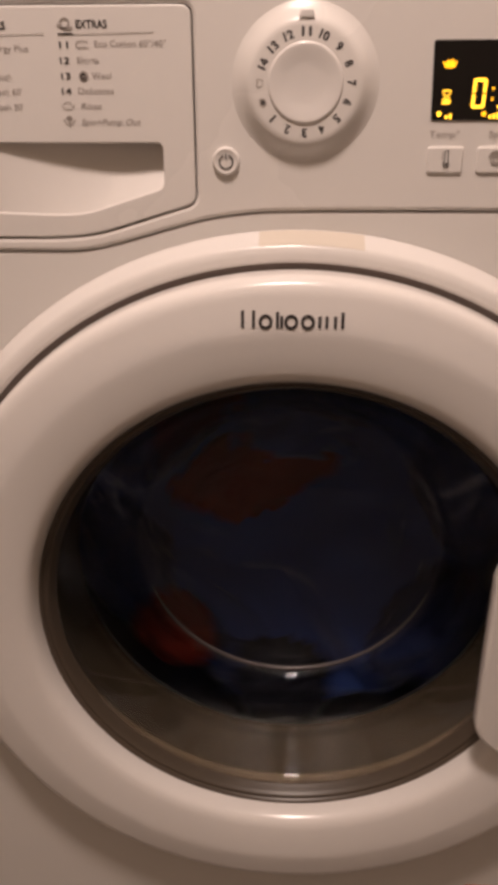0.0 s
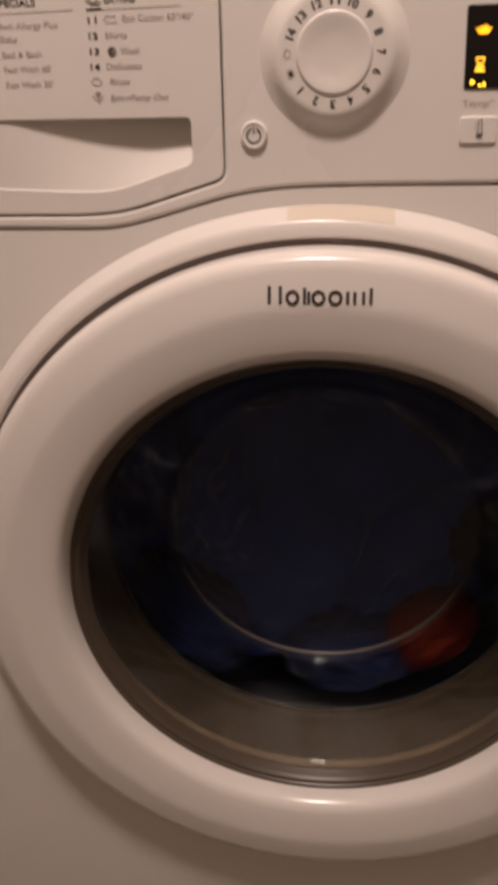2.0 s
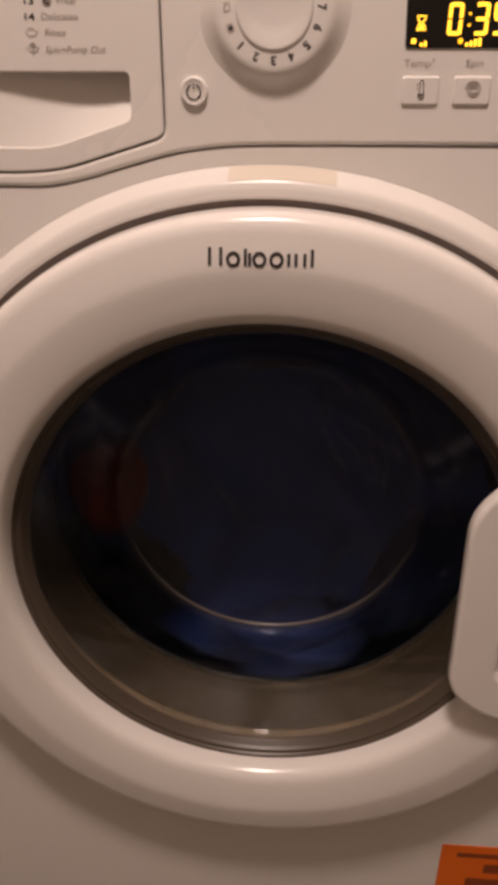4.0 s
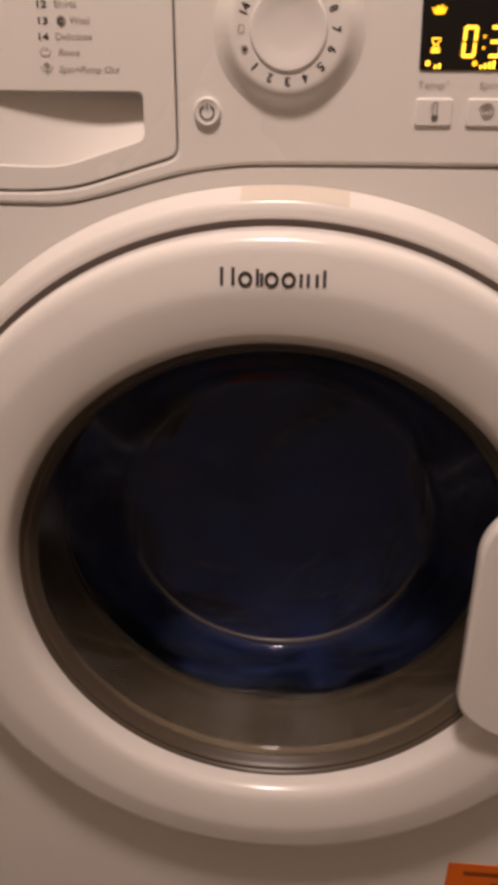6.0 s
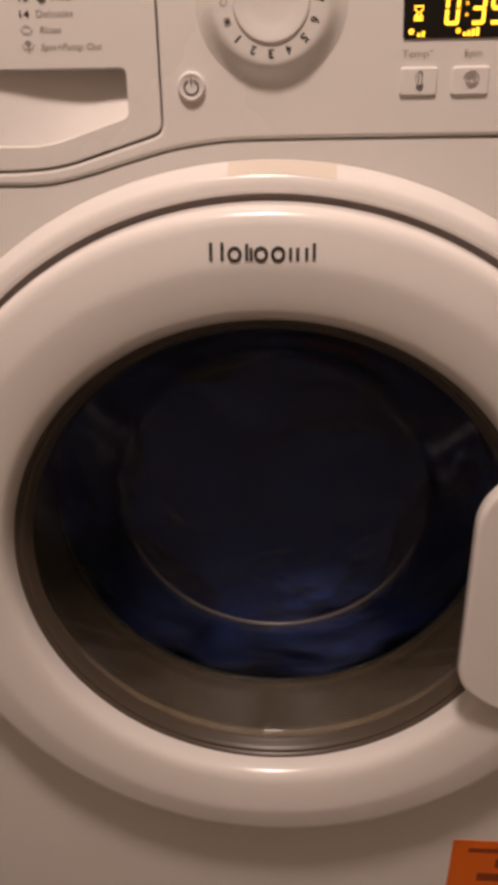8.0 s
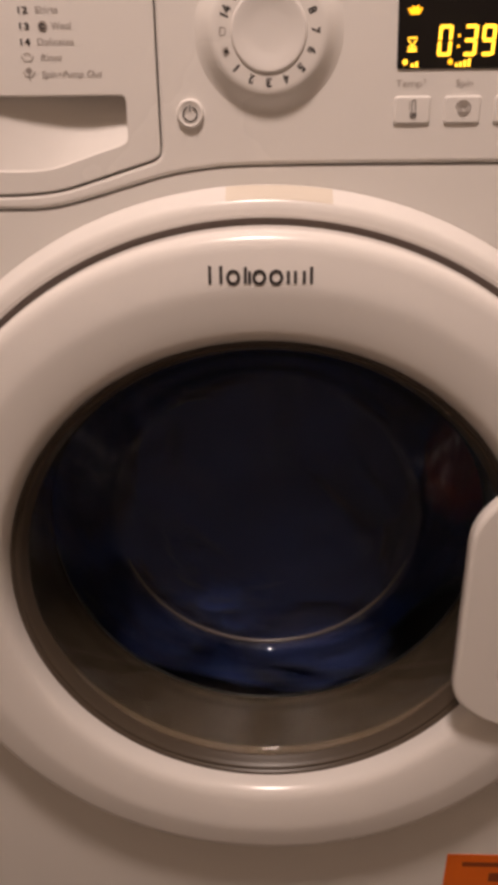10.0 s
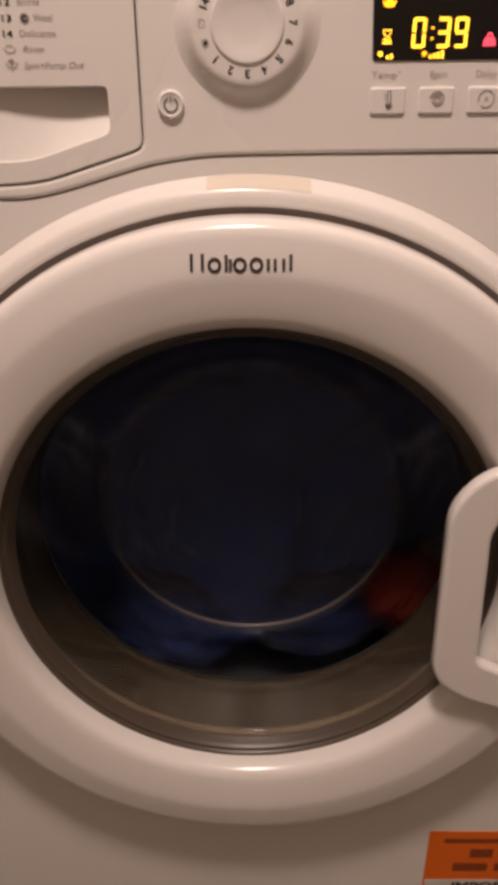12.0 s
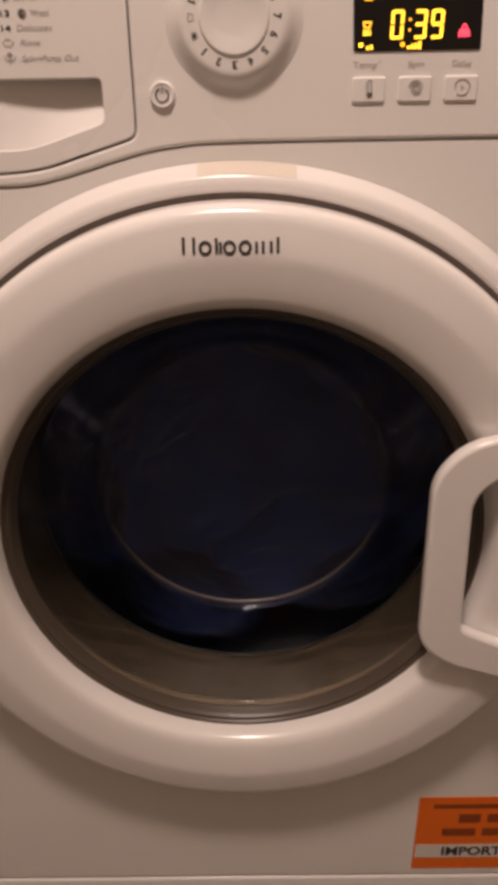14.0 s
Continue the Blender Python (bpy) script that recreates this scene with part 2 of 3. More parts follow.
def turned(bm, prof, cx, cy, seg=32):
    rings = [[bm.verts.new((cx + max(r, 1e-4) * math.cos(2 * math.pi * k / seg), cy + max(r, 1e-4) * math.sin(2 * math.pi * k / seg), z)) for k in range(seg)] for r, z in prof]
    for a, b in zip(rings, rings[1:]):
        for k in range(seg):
            bm.faces.new((a[k], a[(k + 1) % seg], b[(k + 1) % seg], b[k]))
    bmesh.ops.recalc_face_normals(bm, faces=bm.faces[:])


room()

# ---- the washing machine ----
HALF, HIGH, DEEP = 0.2975, 0.853, 0.55
CX, CZ = 0.001, 0.480
machine = root("washing_machine", "white front-loading washing machine running a wash, standing against a cream wall", "washing machine")

# lower edge of the control panel, from the left side to the right
SEAM = [(-HALF, 0.7240), (-0.235, 0.7240), (-0.185, 0.7240), (-0.150, 0.7240), (-0.122, 0.7245), (-0.099, 0.7290), (-0.073, 0.7362), (-0.0515, 0.7418), (-0.032, 0.7448), (-0.012, 0.7463), (0.03, 0.7468), (0.08, 0.7469), (0.15, 0.7469), (0.22, 0.7469), (HALF, 0.7468)]
SEAM = [tuple(q) for q in spline(SEAM, 4)]
# outline of the detergent drawer front
DRAWER = [(-0.2935, 0.8475, 0.004), (-0.0556, 0.8475, 0.006), (-0.0556, 0.7512, 0.005), (-0.112, 0.7342, 0.03), (-0.135, 0.7322, 0.02), (-0.2935, 0.7322, 0.004)]
POCKET = [(-0.240, 0.7820, 0.01), (-0.0728, 0.7820, 0.0035), (-0.0728, 0.7592, 0.004), (-0.1180, 0.7450, 0.02), (-0.140, 0.7448, 0.02), (-0.190, 0.7470, 0.01), (-0.240, 0.7600, 0.015)]


def grown(corners, d):
    """The drawer's outline grown by d on all sides."""
    mx, mz = -0.175, 0.79
    return [(x + d * (1 if x > mx else -1), z + d * (1 if z > mz else -1), r + d) for x, z, r in corners]


def cabinet():
    front = [(x, z - 0.0004) for x, z in SEAM][::-1] + [(-HALF, 0.1065), (HALF, 0.1065)]
    part("front_panel", plate([front, ring_outline(CX, CZ, 0.2563)], 0.0015, 0.02, 0.0012), ENAMEL, machine, "white enamelled front panel")
    # raised ring round the door
    prof = spline([(0.2574, 0.0040), (0.2569, 0.0016), (0.2555, -0.0004), (0.2528, -0.0046), (0.2500, -0.0086), (0.2464, -0.0102), (0.2425, -0.0104)], 6)
    prof += [Vector(q) for q in ((0.2410, -0.0092), (0.2402, -0.0075), (0.2400, 0.018))]
    part("door_surround", revolve(prof, CX, CZ, 200), DOORWHITE, machine, "white raised ring round the door")
    # gap filled with a dark colour for the shadow that falls into it
    part("door_joint", revolve([(0.2404, -0.0058), (0.2340, -0.0058), (0.2340, 0.010), (0.2404, 0.010)], CX, CZ, 160, True), GROOVE, machine, "joint round the door, its shadow put in as dark colour")
    # satin film over the top of the ring
    bm = bmesh.new()
    rim = [q for q in prof if -0.0088 < q.y < 0.0010]
    grid = []
    for k in range(25):
        x = -0.0205 + (0.0382 + 0.0205) * k / 24
        row = []
        for q in rim:
            a = math.asin((x - CX) / q.x)
            row.append(bm.verts.new((x, q.y - 0.00015, CZ + q.x * math.cos(a) + 0.00015)))
        grid.append(row)
    for a, b in zip(grid, grid[1:]):
        for j in range(len(rim) - 1):
            bm.faces.new((a[j], b[j], b[j + 1], a[j + 1]))
    bmesh.ops.recalc_face_normals(bm, faces=bm.faces[:])
    bmesh.ops.solidify(bm, geom=bm.faces[:], thickness=0.00015)
    part("film_strip", bm, SATIN, machine, "pale satin film strip on the ring above the door")
    part("plinth", box(-HALF, HALF, 0.0005, 0.03, 0.012, 0.1045, 0.003, 3), ENAMEL, machine, "white plinth strip")
    for s in (-1, 1):
        x = s * (HALF - 0.003)
        part("side_panel", box(min(x, x - s * 0.012), max(x, x - s * 0.012), 0.0225, DEEP, 0.012, 0.846, 0.001), ENAMEL, machine)
    part("back_panel", box(-HALF + 0.016, HALF - 0.016, DEEP - 0.012, DEEP, 0.012, 0.846), ENAMEL, machine)
    part("top_panel", box(-HALF, HALF, 0.021, DEEP, 0.8465, HIGH, 0.003, 3), ENAMEL, machine)
    part("base_panel", box(-HALF + 0.016, HALF - 0.016, 0.032, DEEP - 0.013, 0.014, 0.03), ENAMEL, machine)
    for x in (-0.25, 0.25):
        for y in (0.07, 0.49):
            bm = bmesh.new()
            turned(bm, [(0.0, 0.0), (0.02, 0.0), (0.02, 0.008), (0.006, 0.009), (0.006, 0.0135), (0.0, 0.0135)], x, y)
            part("foot", bm, GROOVE, machine, "black rubber foot")
    # bulkhead behind the door that closes the drum housing
    part("bulkhead", plate([[(-0.28, 0.12), (0.28, 0.12), (0.28, 0.74), (-0.28, 0.74)], ring_outline(CX, CZ, 0.226)], 0.024, 0.004), GROOVE, machine)


def control_panel():
    outline = [(x, z + 0.0004) for x, z in SEAM] + [(HALF, HIGH - 0.001), (-HALF, HIGH - 0.001)]
    me = plate([outline, rounded(grown(DRAWER, 0.0007))], 0.0, 0.021, 0.0022, 3)
    part("control_panel", me, PLASTIC, machine, "white plastic control panel")


def drawer():
    me = plate([rounded(DRAWER), rounded(POCKET)], -0.0004, 0.018, 0.0009, 3)
    d = part("detergent_drawer", me, PLASTIC, machine, "white detergent drawer with printed programme list")
    # hollow grip: deep under the upper edge, running out towards the lip
    bm = bmesh.new()
    nx, nz = 48, 16
    lip = [(-0.240, 0.7600), (-0.225, 0.7530), (-0.190, 0.7478), (-0.165, 0.7456), (-0.140, 0.7447), (-0.122, 0.7453), (-0.105, 0.7493), (-0.090, 0.7540), (-0.0765, 0.7582), (-0.0718, 0.7600)]
    grid = []
    for i in range(nx + 1):
        x = -0.2405 + (0.2405 - 0.0722) * i / nx
        zb = float(np.interp(x, [q[0] for q in lip], [q[1] for q in lip])) - 0.001
        deep = 0.0004 + 0.0125 * min(1.0, max(0.0, (x + 0.175) / 0.080)) ** 1.1
        col = []
        for j in range(nz + 1):
            v = j / nz
            z = 0.7830 + (zb - 0.7830) * v
            f = 1 - v ** 1.6
            col.append(bm.verts.new((x, 0.0004 + deep * f, z)))
        grid.append(col)
    for a, b in zip(grid, grid[1:]):
        for j in range(nz):
            bm.faces.new((a[j], b[j], b[j + 1], a[j + 1]))
    for line in ([g[0] for g in grid], grid[-1], grid[0]):
        edge = [bm.verts.new((v.co.x, 0.0006, v.co.z)) for v in line]
        for k in range(len(line) - 1):
            bm.faces.new((line[k], line[k + 1], edge[k + 1], edge[k]))
    bmesh.ops.recalc_face_normals(bm, faces=bm.faces[:])
    part("grip_hollow", bm, PLASTIC, d, "moulded grip hollow")
    y = -0.0007
    for text, x, z, h, w, ink, sh in (
            ("EXTRAS", -0.1148, 0.8370, 0.0036, 0.0162, INK, 0), ("11", -0.1243, 0.8280, 0.0030, 0.0048, INK, 0), ("12", -0.1245, 0.8207, 0.0030, 0.0050, INK, 0),
            ("13", -0.1246, 0.8134, 0.0030, 0.0050, INK, 0), ("14", -0.1250, 0.8062, 0.0030, 0.0052, INK, 0),
            ("Eco Cotton 60\u00b0/40\u00b0", -0.1058, 0.8284, 0.0030, 0.0372, GREYINK, 0), ("Shirts", -0.1157, 0.8208, 0.0030, 0.0115, GREYINK, 0),
            ("Wool", -0.1083, 0.8134, 0.0032, 0.0102, GREYINK, 0), ("Delicates", -0.1162, 0.8063, 0.0030, 0.0189, GREYINK, 0),
            ("Rinse", -0.1155, 0.7990, 0.0030, 0.0113, GREYINK, 0.25), ("Spin+Pump Out", -0.1159, 0.7911, 0.0031, 0.0321, GREYINK, 0.25),
            ("SPECIALS", -0.1735, 0.8368, 0.0034, 0.0221, INK, 0), ("Anti Allergy Plus", -0.1730, 0.8265, 0.0030, 0.0323, GREYINK, 0), ("Baby", -0.1728, 0.8204, 0.0030, 0.0095, GREYINK, 0),
            ("Bed & Bath", -0.1727, 0.8131, 0.0030, 0.0215, GREYINK, 0), ("Fast Wash 60'", -0.1727, 0.8060, 0.0030, 0.0262, GREYINK, 0), ("Fast Wash 30'", -0.1727, 0.7986, 0.0030, 0.0262, GREYINK, 0),
            ("6", -0.1790, 0.8265, 0.003, None, INK, 0), ("7", -0.1790, 0.8204, 0.003, None, INK, 0), ("8", -0.1790, 0.8131, 0.003, None, INK, 0),
            ("9", -0.1790, 0.8060, 0.003, None, INK, 0), ("10", -0.1812, 0.7986, 0.003, None, INK, 0)):
        part("lettering", lettering(text, x, z, h, w, y, shear=sh, bold=0.02 if ink is INK else 0.004), ink, d)
    part("rule", stroke([(-0.1245, 0.8342), (-0.0747, 0.8350)], 0.0003, y, 0.0001), GREYINK, d)
    part("rule", stroke([(-0.1245, 0.8344), (-0.1165, 0.8345)], 0.0008, y, 0.0001), INK, d)
    part("rule", stroke([(-0.1735, 0.8338), (-0.1316, 0.8346)], 0.0003, y, 0.0001), GREYINK, d)
    # small printed pictures
    part("icon", stroke(arc(-0.1205, 0.8393, 0.0022, 0, 360), 0.0009, y, 0.0001), GREYINK, d)
    part("icon", stroke([(-0.1245, 0.8388), (-0.1222, 0.8372), (-0.1190, 0.8366), (-0.1165, 0.8374)], 0.0010, y, 0.0001), GREYINK, d)
    part("icon", stroke([(-0.1088, 0.8282), (-0.1145, 0.8282), (-0.1155, 0.8292), (-0.1150, 0.8306), (-0.1138, 0.8311), (-0.1092, 0.8311)], 0.0004, y, 0.0001), GREYINK, d)
    part("icon", plate([ring_outline(-0.1127, 0.8147, 0.0025, 24)], y, 0.0001), GREYINK, d, "round wool mark")
    part("icon", stroke(arc(-0.1127, 0.8147, 0.0012, 30, 330), 0.0008, y - 0.0002, 0.0001), INK, d)
    for z0 in (0.7990, 0.7918):
        part("icon", stroke([(-0.1255, z0 + 0.0022), (-0.1240, z0), (-0.1205, z0), (-0.1190, z0 + 0.0022)], 0.0004, y, 0.0001), GREYINK, d)
        part("icon", stroke([(-0.1243, z0 + 0.0026), (-0.1232, z0 + 0.0034), (-0.1216, z0 + 0.0034), (-0.1204, z0 + 0.0024)], 0.0004, y, 0.0001), GREYINK, d)
    part("icon", plate([ring_outline(-0.1222, 0.7945, 0.0014, 18)], y, 0.0001), GREYINK, d)
    part("icon", stroke([(-0.1222, 0.7938), (-0.1222, 0.7898)], 0.0006, y, 0.0001), GREYINK, d)


DX, DZ = 0.0032, 0.8108


def dial():
    prof = spline([(0.0396, 0.0010), (0.0383, 0.0000), (0.0366, -0.0008), (0.0346, -0.0020), (0.0326, -0.0035), (0.0307, -0.0050), (0.0290, -0.0060), (0.0270, -0.0065), (0.0240, -0.0066), (0.0190, -0.0066), (0.0186, -0.0050)], 5)
    d = part("programme_dial", revolve(prof, DX, DZ, 96), PLASTIC, machine, "white round programme dial with numbers")
    cap = spline([(0.0195, -0.0062), (0.0193, -0.0070), (0.0187, -0.0076), (0.0177, -0.0078), (0.0145, -0.0074), (0.0100, -0.0067), (0.0050, -0.0064), (0.0, -0.0063)], 5)
    part("knob", revolve(cap, DX, DZ, 96), DOORWHITE, d, "dished white knob")
    nub = plate([rounded([(DX - 0.0042, DZ + 0.0290, 0.0014), (DX - 0.0034, DZ + 0.0338, 0.0022), (DX + 0.0034, DZ + 0.0338, 0.0022), (DX + 0.0042, DZ + 0.0290, 0.0014)])], -0.0070, 0.0050, 0.0012, 3)
    part("pointer", nub, NUBGLASS, d, "milky moulded pointer nub")
    face = -0.0067
    for k, text in enumerate(("11", "10", "9", "8", "7", "6", "5", "4", "3", "2", "1", "", "", "14", "13", "12")):
        a = radians(22.5 * k)
        if text:
            r = 0.0213
            part("numeral", lettering(text, DX + r * math.sin(a), DZ + r * math.cos(a), 0.0042, 0.0050 if len(text) == 2 else 0.0028 if text != "1" else None, face, 22.5 * k, "CENTER", bold=0.045), INK, d)
    for k in (11, 12):
        a = radians(22.5 * k)
        cx, cz = DX + 0.0235 * math.sin(a), DZ + 0.0235 * math.cos(a)
        # small wash tub printed sideways, with a spin mark beside one of them
        ux, uz, vx, vz = math.cos(a), -math.sin(a), math.sin(a), math.cos(a)
        tub = [(-0.0020, 0.0012), (-0.0014, -0.0014), (0.0014, -0.0014), (0.0020, 0.0012)]
        part("icon", stroke([(cx + p * ux + q * vx, cz + p * uz + q * vz) for p, q in tub], 0.0005, face, 0.0001), GREYINK, d)
        wave = [(-0.0016, 0.0010), (-0.0006, 0.0017), (0.0006, 0.0009), (0.0016, 0.0016)]
        part("icon", stroke([(cx + p * ux + q * vx, cz + p * uz + q * vz) for p, q in wave], 0.0005, face, 0.0001), GREYINK, d)
        if k == 11:
            part("icon", plate([ring_outline(cx, cz, 0.0011, 18)], face - 0.0001, 0.0001), INK, d)


def bar(x0, x1, z0, z1, y, mat, parent, name="bar", slant=0.0):
    b = slant * (z1 - z0)
    return part(name, plate([[(x0, z0), (x1, z0), (x1 + b, z1), (x0 + b, z1)]], y, 0.0002), mat, parent)


def digit(value, x, z, w, h, y, parent):
    """Seven-segment digit, each lit bar of its own, slightly slanted."""
    t = 0.0017
    lit = {"0": "abcdef", "3": "abcdg", "9": "abcdfg"}[value]
    m = h / 2
    shape = {"a": (0.0009, w - 0.0009, h - t, h), "d": (0.0009, w - 0.0009, 0, t), "g": (0.0009, w - 0.0009, m - t / 2, m + t / 2),
             "b": (w - t, w, m + 0.0004, h - 0.0006), "c": (w - t, w, 0.0006, m - 0.0004), "e": (0, t, 0.0006, m - 0.0004), "f": (0, t, m + 0.0004, h - 0.0006)}
    for s in lit:
        x0, x1, z0, z1 = shape[s]
        o = -0.025 * (h - (z0 + z1) / 2)
        bar(x + x0 + o, x + x1 + o, z + z0, z + z1, y, AMBER, parent, "segment", 0.025)


def display():
    d = part("display", plate([rounded([(0.0678, 0.8306, 0.0016), (0.1384, 0.8306, 0.0016), (0.1398, 0.7930, 0.0016), (0.0692, 0.7930, 0.0016)])], -0.0008, 0.004, 0.0004), BLACKGLASS, machine, "black display window with amber digits 0:39")
    y = -0.0011
    for v, x in (("0", 0.0893), ("3", 0.1020), ("9", 0.1112)):
        digit(v, x, 0.7987, 0.0070, 0.0143, y, d)
    for z in (0.8025, 0.8075):
        bar(0.0990, 0.1002, z, z + 0.0013, y, AMBERDIM, d, "colon_dot")
    # wash tub, hourglass, level marks and lock
    part("icon", plate([rounded([(0.0726, 0.8208, 0.0002), (0.0742, 0.8176, 0.0008), (0.0788, 0.8176, 0.0008), (0.0804, 0.8208, 0.0002), (0.0786, 0.8204, 0.0004), (0.0780, 0.8222, 0.0008), (0.0764, 0.8208, 0.0004), (0.0754, 0.8218, 0.0006), (0.0744, 0.8202, 0.0004)])], y, 0.0002), AMBERDIM, d, "amber wash tub sign")
    hg = [(0.0740, 0.8072), (0.0784, 0.8072), (0.0780, 0.8058), (0.0766, 0.8044), (0.0780, 0.8028), (0.0784, 0.8012), (0.0740, 0.8012), (0.0744, 0.8028), (0.0758, 0.8044), (0.0744, 0.8058)]
    part("icon", stroke(hg, 0.0007, y, 0.0001, True), AMBER, d, "amber hourglass sign")
    part("icon", plate([[(0.0745, 0.8014), (0.0779, 0.8014), (0.0762, 0.8036)]], y, 0.0002), AMBER, d)
    for x in (0.0717, 0.0948):
        part("icon", plate([ring_outline(x + 0.0014, 0.7962, 0.0013, 16)], y, 0.0002), AMBER if x < 0.09 else AMBERDIM, d)
    for x, n in ((0.0762, 2), (0.0987, 4)):
        for k in range(n):
            bar(x + 0.0021 * k, x + 0.0021 * k + 0.0014, 0.7938, 0.7948 + 0.0007 * (k + 1), y, AMBER, d, "level_mark")
    part("icon", plate([rounded([(0.1264, 0.7994, 0.0004), (0.1330, 0.7994, 0.0004), (0.1326, 0.8030, 0.0006), (0.1314, 0.8034, 0.0004), (0.1308, 0.8058, 0.0012), (0.1286, 0.8058, 0.0012), (0.1280, 0.8034, 0.0004), (0.1268, 0.8030, 0.0006)]),
                        rounded([(0.1290, 0.8036, 0.0002), (0.1304, 0.8036, 0.0002), (0.1301, 0.8047, 0.0004), (0.1293, 0.8047, 0.0004)])], y, 0.0002), RED, d, "red lock sign")


def buttons():
    y = -0.0016
    for k, (word, x0, x1) in enumerate((("Temp\u00b0", 0.0692, 0.0848), ("Spin", 0.1003, 0.1091), ("Delay", 0.1250, 0.1356))):
        x = 0.0690 + 0.0261 * k
        b = part("button", plate([rounded([(x, 0.7803, 0.002), (x + 0.0190, 0.7803, 0.002), (x + 0.0190, 0.7668, 0.002), (x, 0.7668, 0.002)])], -0.0013, 0.005, 0.0010, 3), PLASTIC, machine, "white push button with a grey sign")
        part("lettering", lettering(word, x0, 0.7848, 0.0032, x1 - x0, -0.0003), GREYINK, b)
        cx, cz = x + 0.0100, 0.7742
        if k == 0:
            part("icon", stroke([(cx - 0.0009, cz - 0.0018), (cx - 0.0009, cz + 0.0036), (cx, cz + 0.0044), (cx + 0.0009, cz + 0.0036), (cx + 0.0009, cz - 0.0018)], 0.00045, y, 0.0001), INK, b)
            part("icon", stroke(arc(cx, cz - 0.0028, 0.0015, 130, 410), 0.0005, y, 0.0001), INK, b)
            part("icon", plate([ring_outline(cx, cz - 0.0028, 0.0008, 14)], y, 0.0002), INK, b)
            part("icon", stroke([(cx - 0.0022, cz + 0.0034), (cx - 0.0022, cz - 0.0004)], 0.0004, y, 0.0001), GREYINK, b)
        elif k == 1:
            part("icon", stroke([(cx + (0.0008 + 0.0033 * i / 60) * math.cos(i * 0.26), cz + (0.0008 + 0.0033 * i / 60) * math.sin(i * 0.26)) for i in range(61)], 0.0006, y, 0.0001), GREYINK, b)
        else:
            part("icon", stroke(arc(cx, cz, 0.0042, -130, 200, 30), 0.0006, y, 0.0001), GREYINK, b)
            part("icon", stroke([(cx - 0.0008, cz + 0.001), (cx + 0.0008, cz), (cx - 0.0008, cz - 0.001)], 0.0005, y, 0.0001), GREYINK, b)
    px, pz = -0.0385, 0.7730
    prof = spline([(0.0072, 0.0006), (0.0071, -0.0014), (0.0064, -0.0024), (0.0054, -0.0022), (0.0040, -0.0019), (0.0, -0.0018)], 4)
    b = part("power_button", revolve(prof, px, pz, 48), PLASTIC, machine, "round white power button")
    part("icon", stroke(arc(px, pz - 0.0002, 0.0036, 112, 428, 30), 0.0007, -0.00235, 0.0001), INK, b)
    part("icon", stroke([(px, pz + 0.0042), (px, pz + 0.0010)], 0.0007, -0.00235, 0.0001), INK, b)


# cross-section of the door's white ring, from the outer edge to the opening: radius, y
RING = spline([(0.2345, 0.0060), (0.2362, -0.0040), (0.2362, -0.0160), (0.2355, -0.0215), (0.2334, -0.0256), (0.2290, -0.0281), (0.2220, -0.0294), (0.2140, -0.0305), (0.2085, -0.0310), (0.2045, -0.0309),
               (0.2000, -0.0304), (0.1930, -0.0294), (0.1860, -0.0281), (0.1800, -0.0264), (0.1760, -0.0236), (0.1733, -0.0184), (0.1719, -0.0115), (0.1719, -0.0050), (0.1745, 0.0040)], 6)


def ring_y(r):
    seen = sorted((q.x, q.y) for q in RING if q.y < -0.009)
    return float(np.interp(r, [s[0] for s in seen], [s[1] for s in seen]))


HANDLE = [(0.1266, 0.4100, 0.018), (0.1262, 0.5440, 0.024), (0.1440, 0.5660, 0.012), (0.1700, 0.5745, 0.02), (0.2200, 0.5600, 0.02), (0.2300, 0.4800, 0.04), (0.2220, 0.3820, 0.02), (0.1950, 0.3760, 0.02), (0.1480, 0.3920, 0.012)]
SLOT = [(0.1560, 0.4240, 0.006), (0.1540, 0.5270, 0.012), (0.1650, 0.5420, 0.012), (0.1900, 0.5480, 0.02), (0.2060, 0.5200, 0.02), (0.2100, 0.4800, 0.03), (0.2060, 0.4300, 0.02), (0.1900, 0.4080, 0.01)]


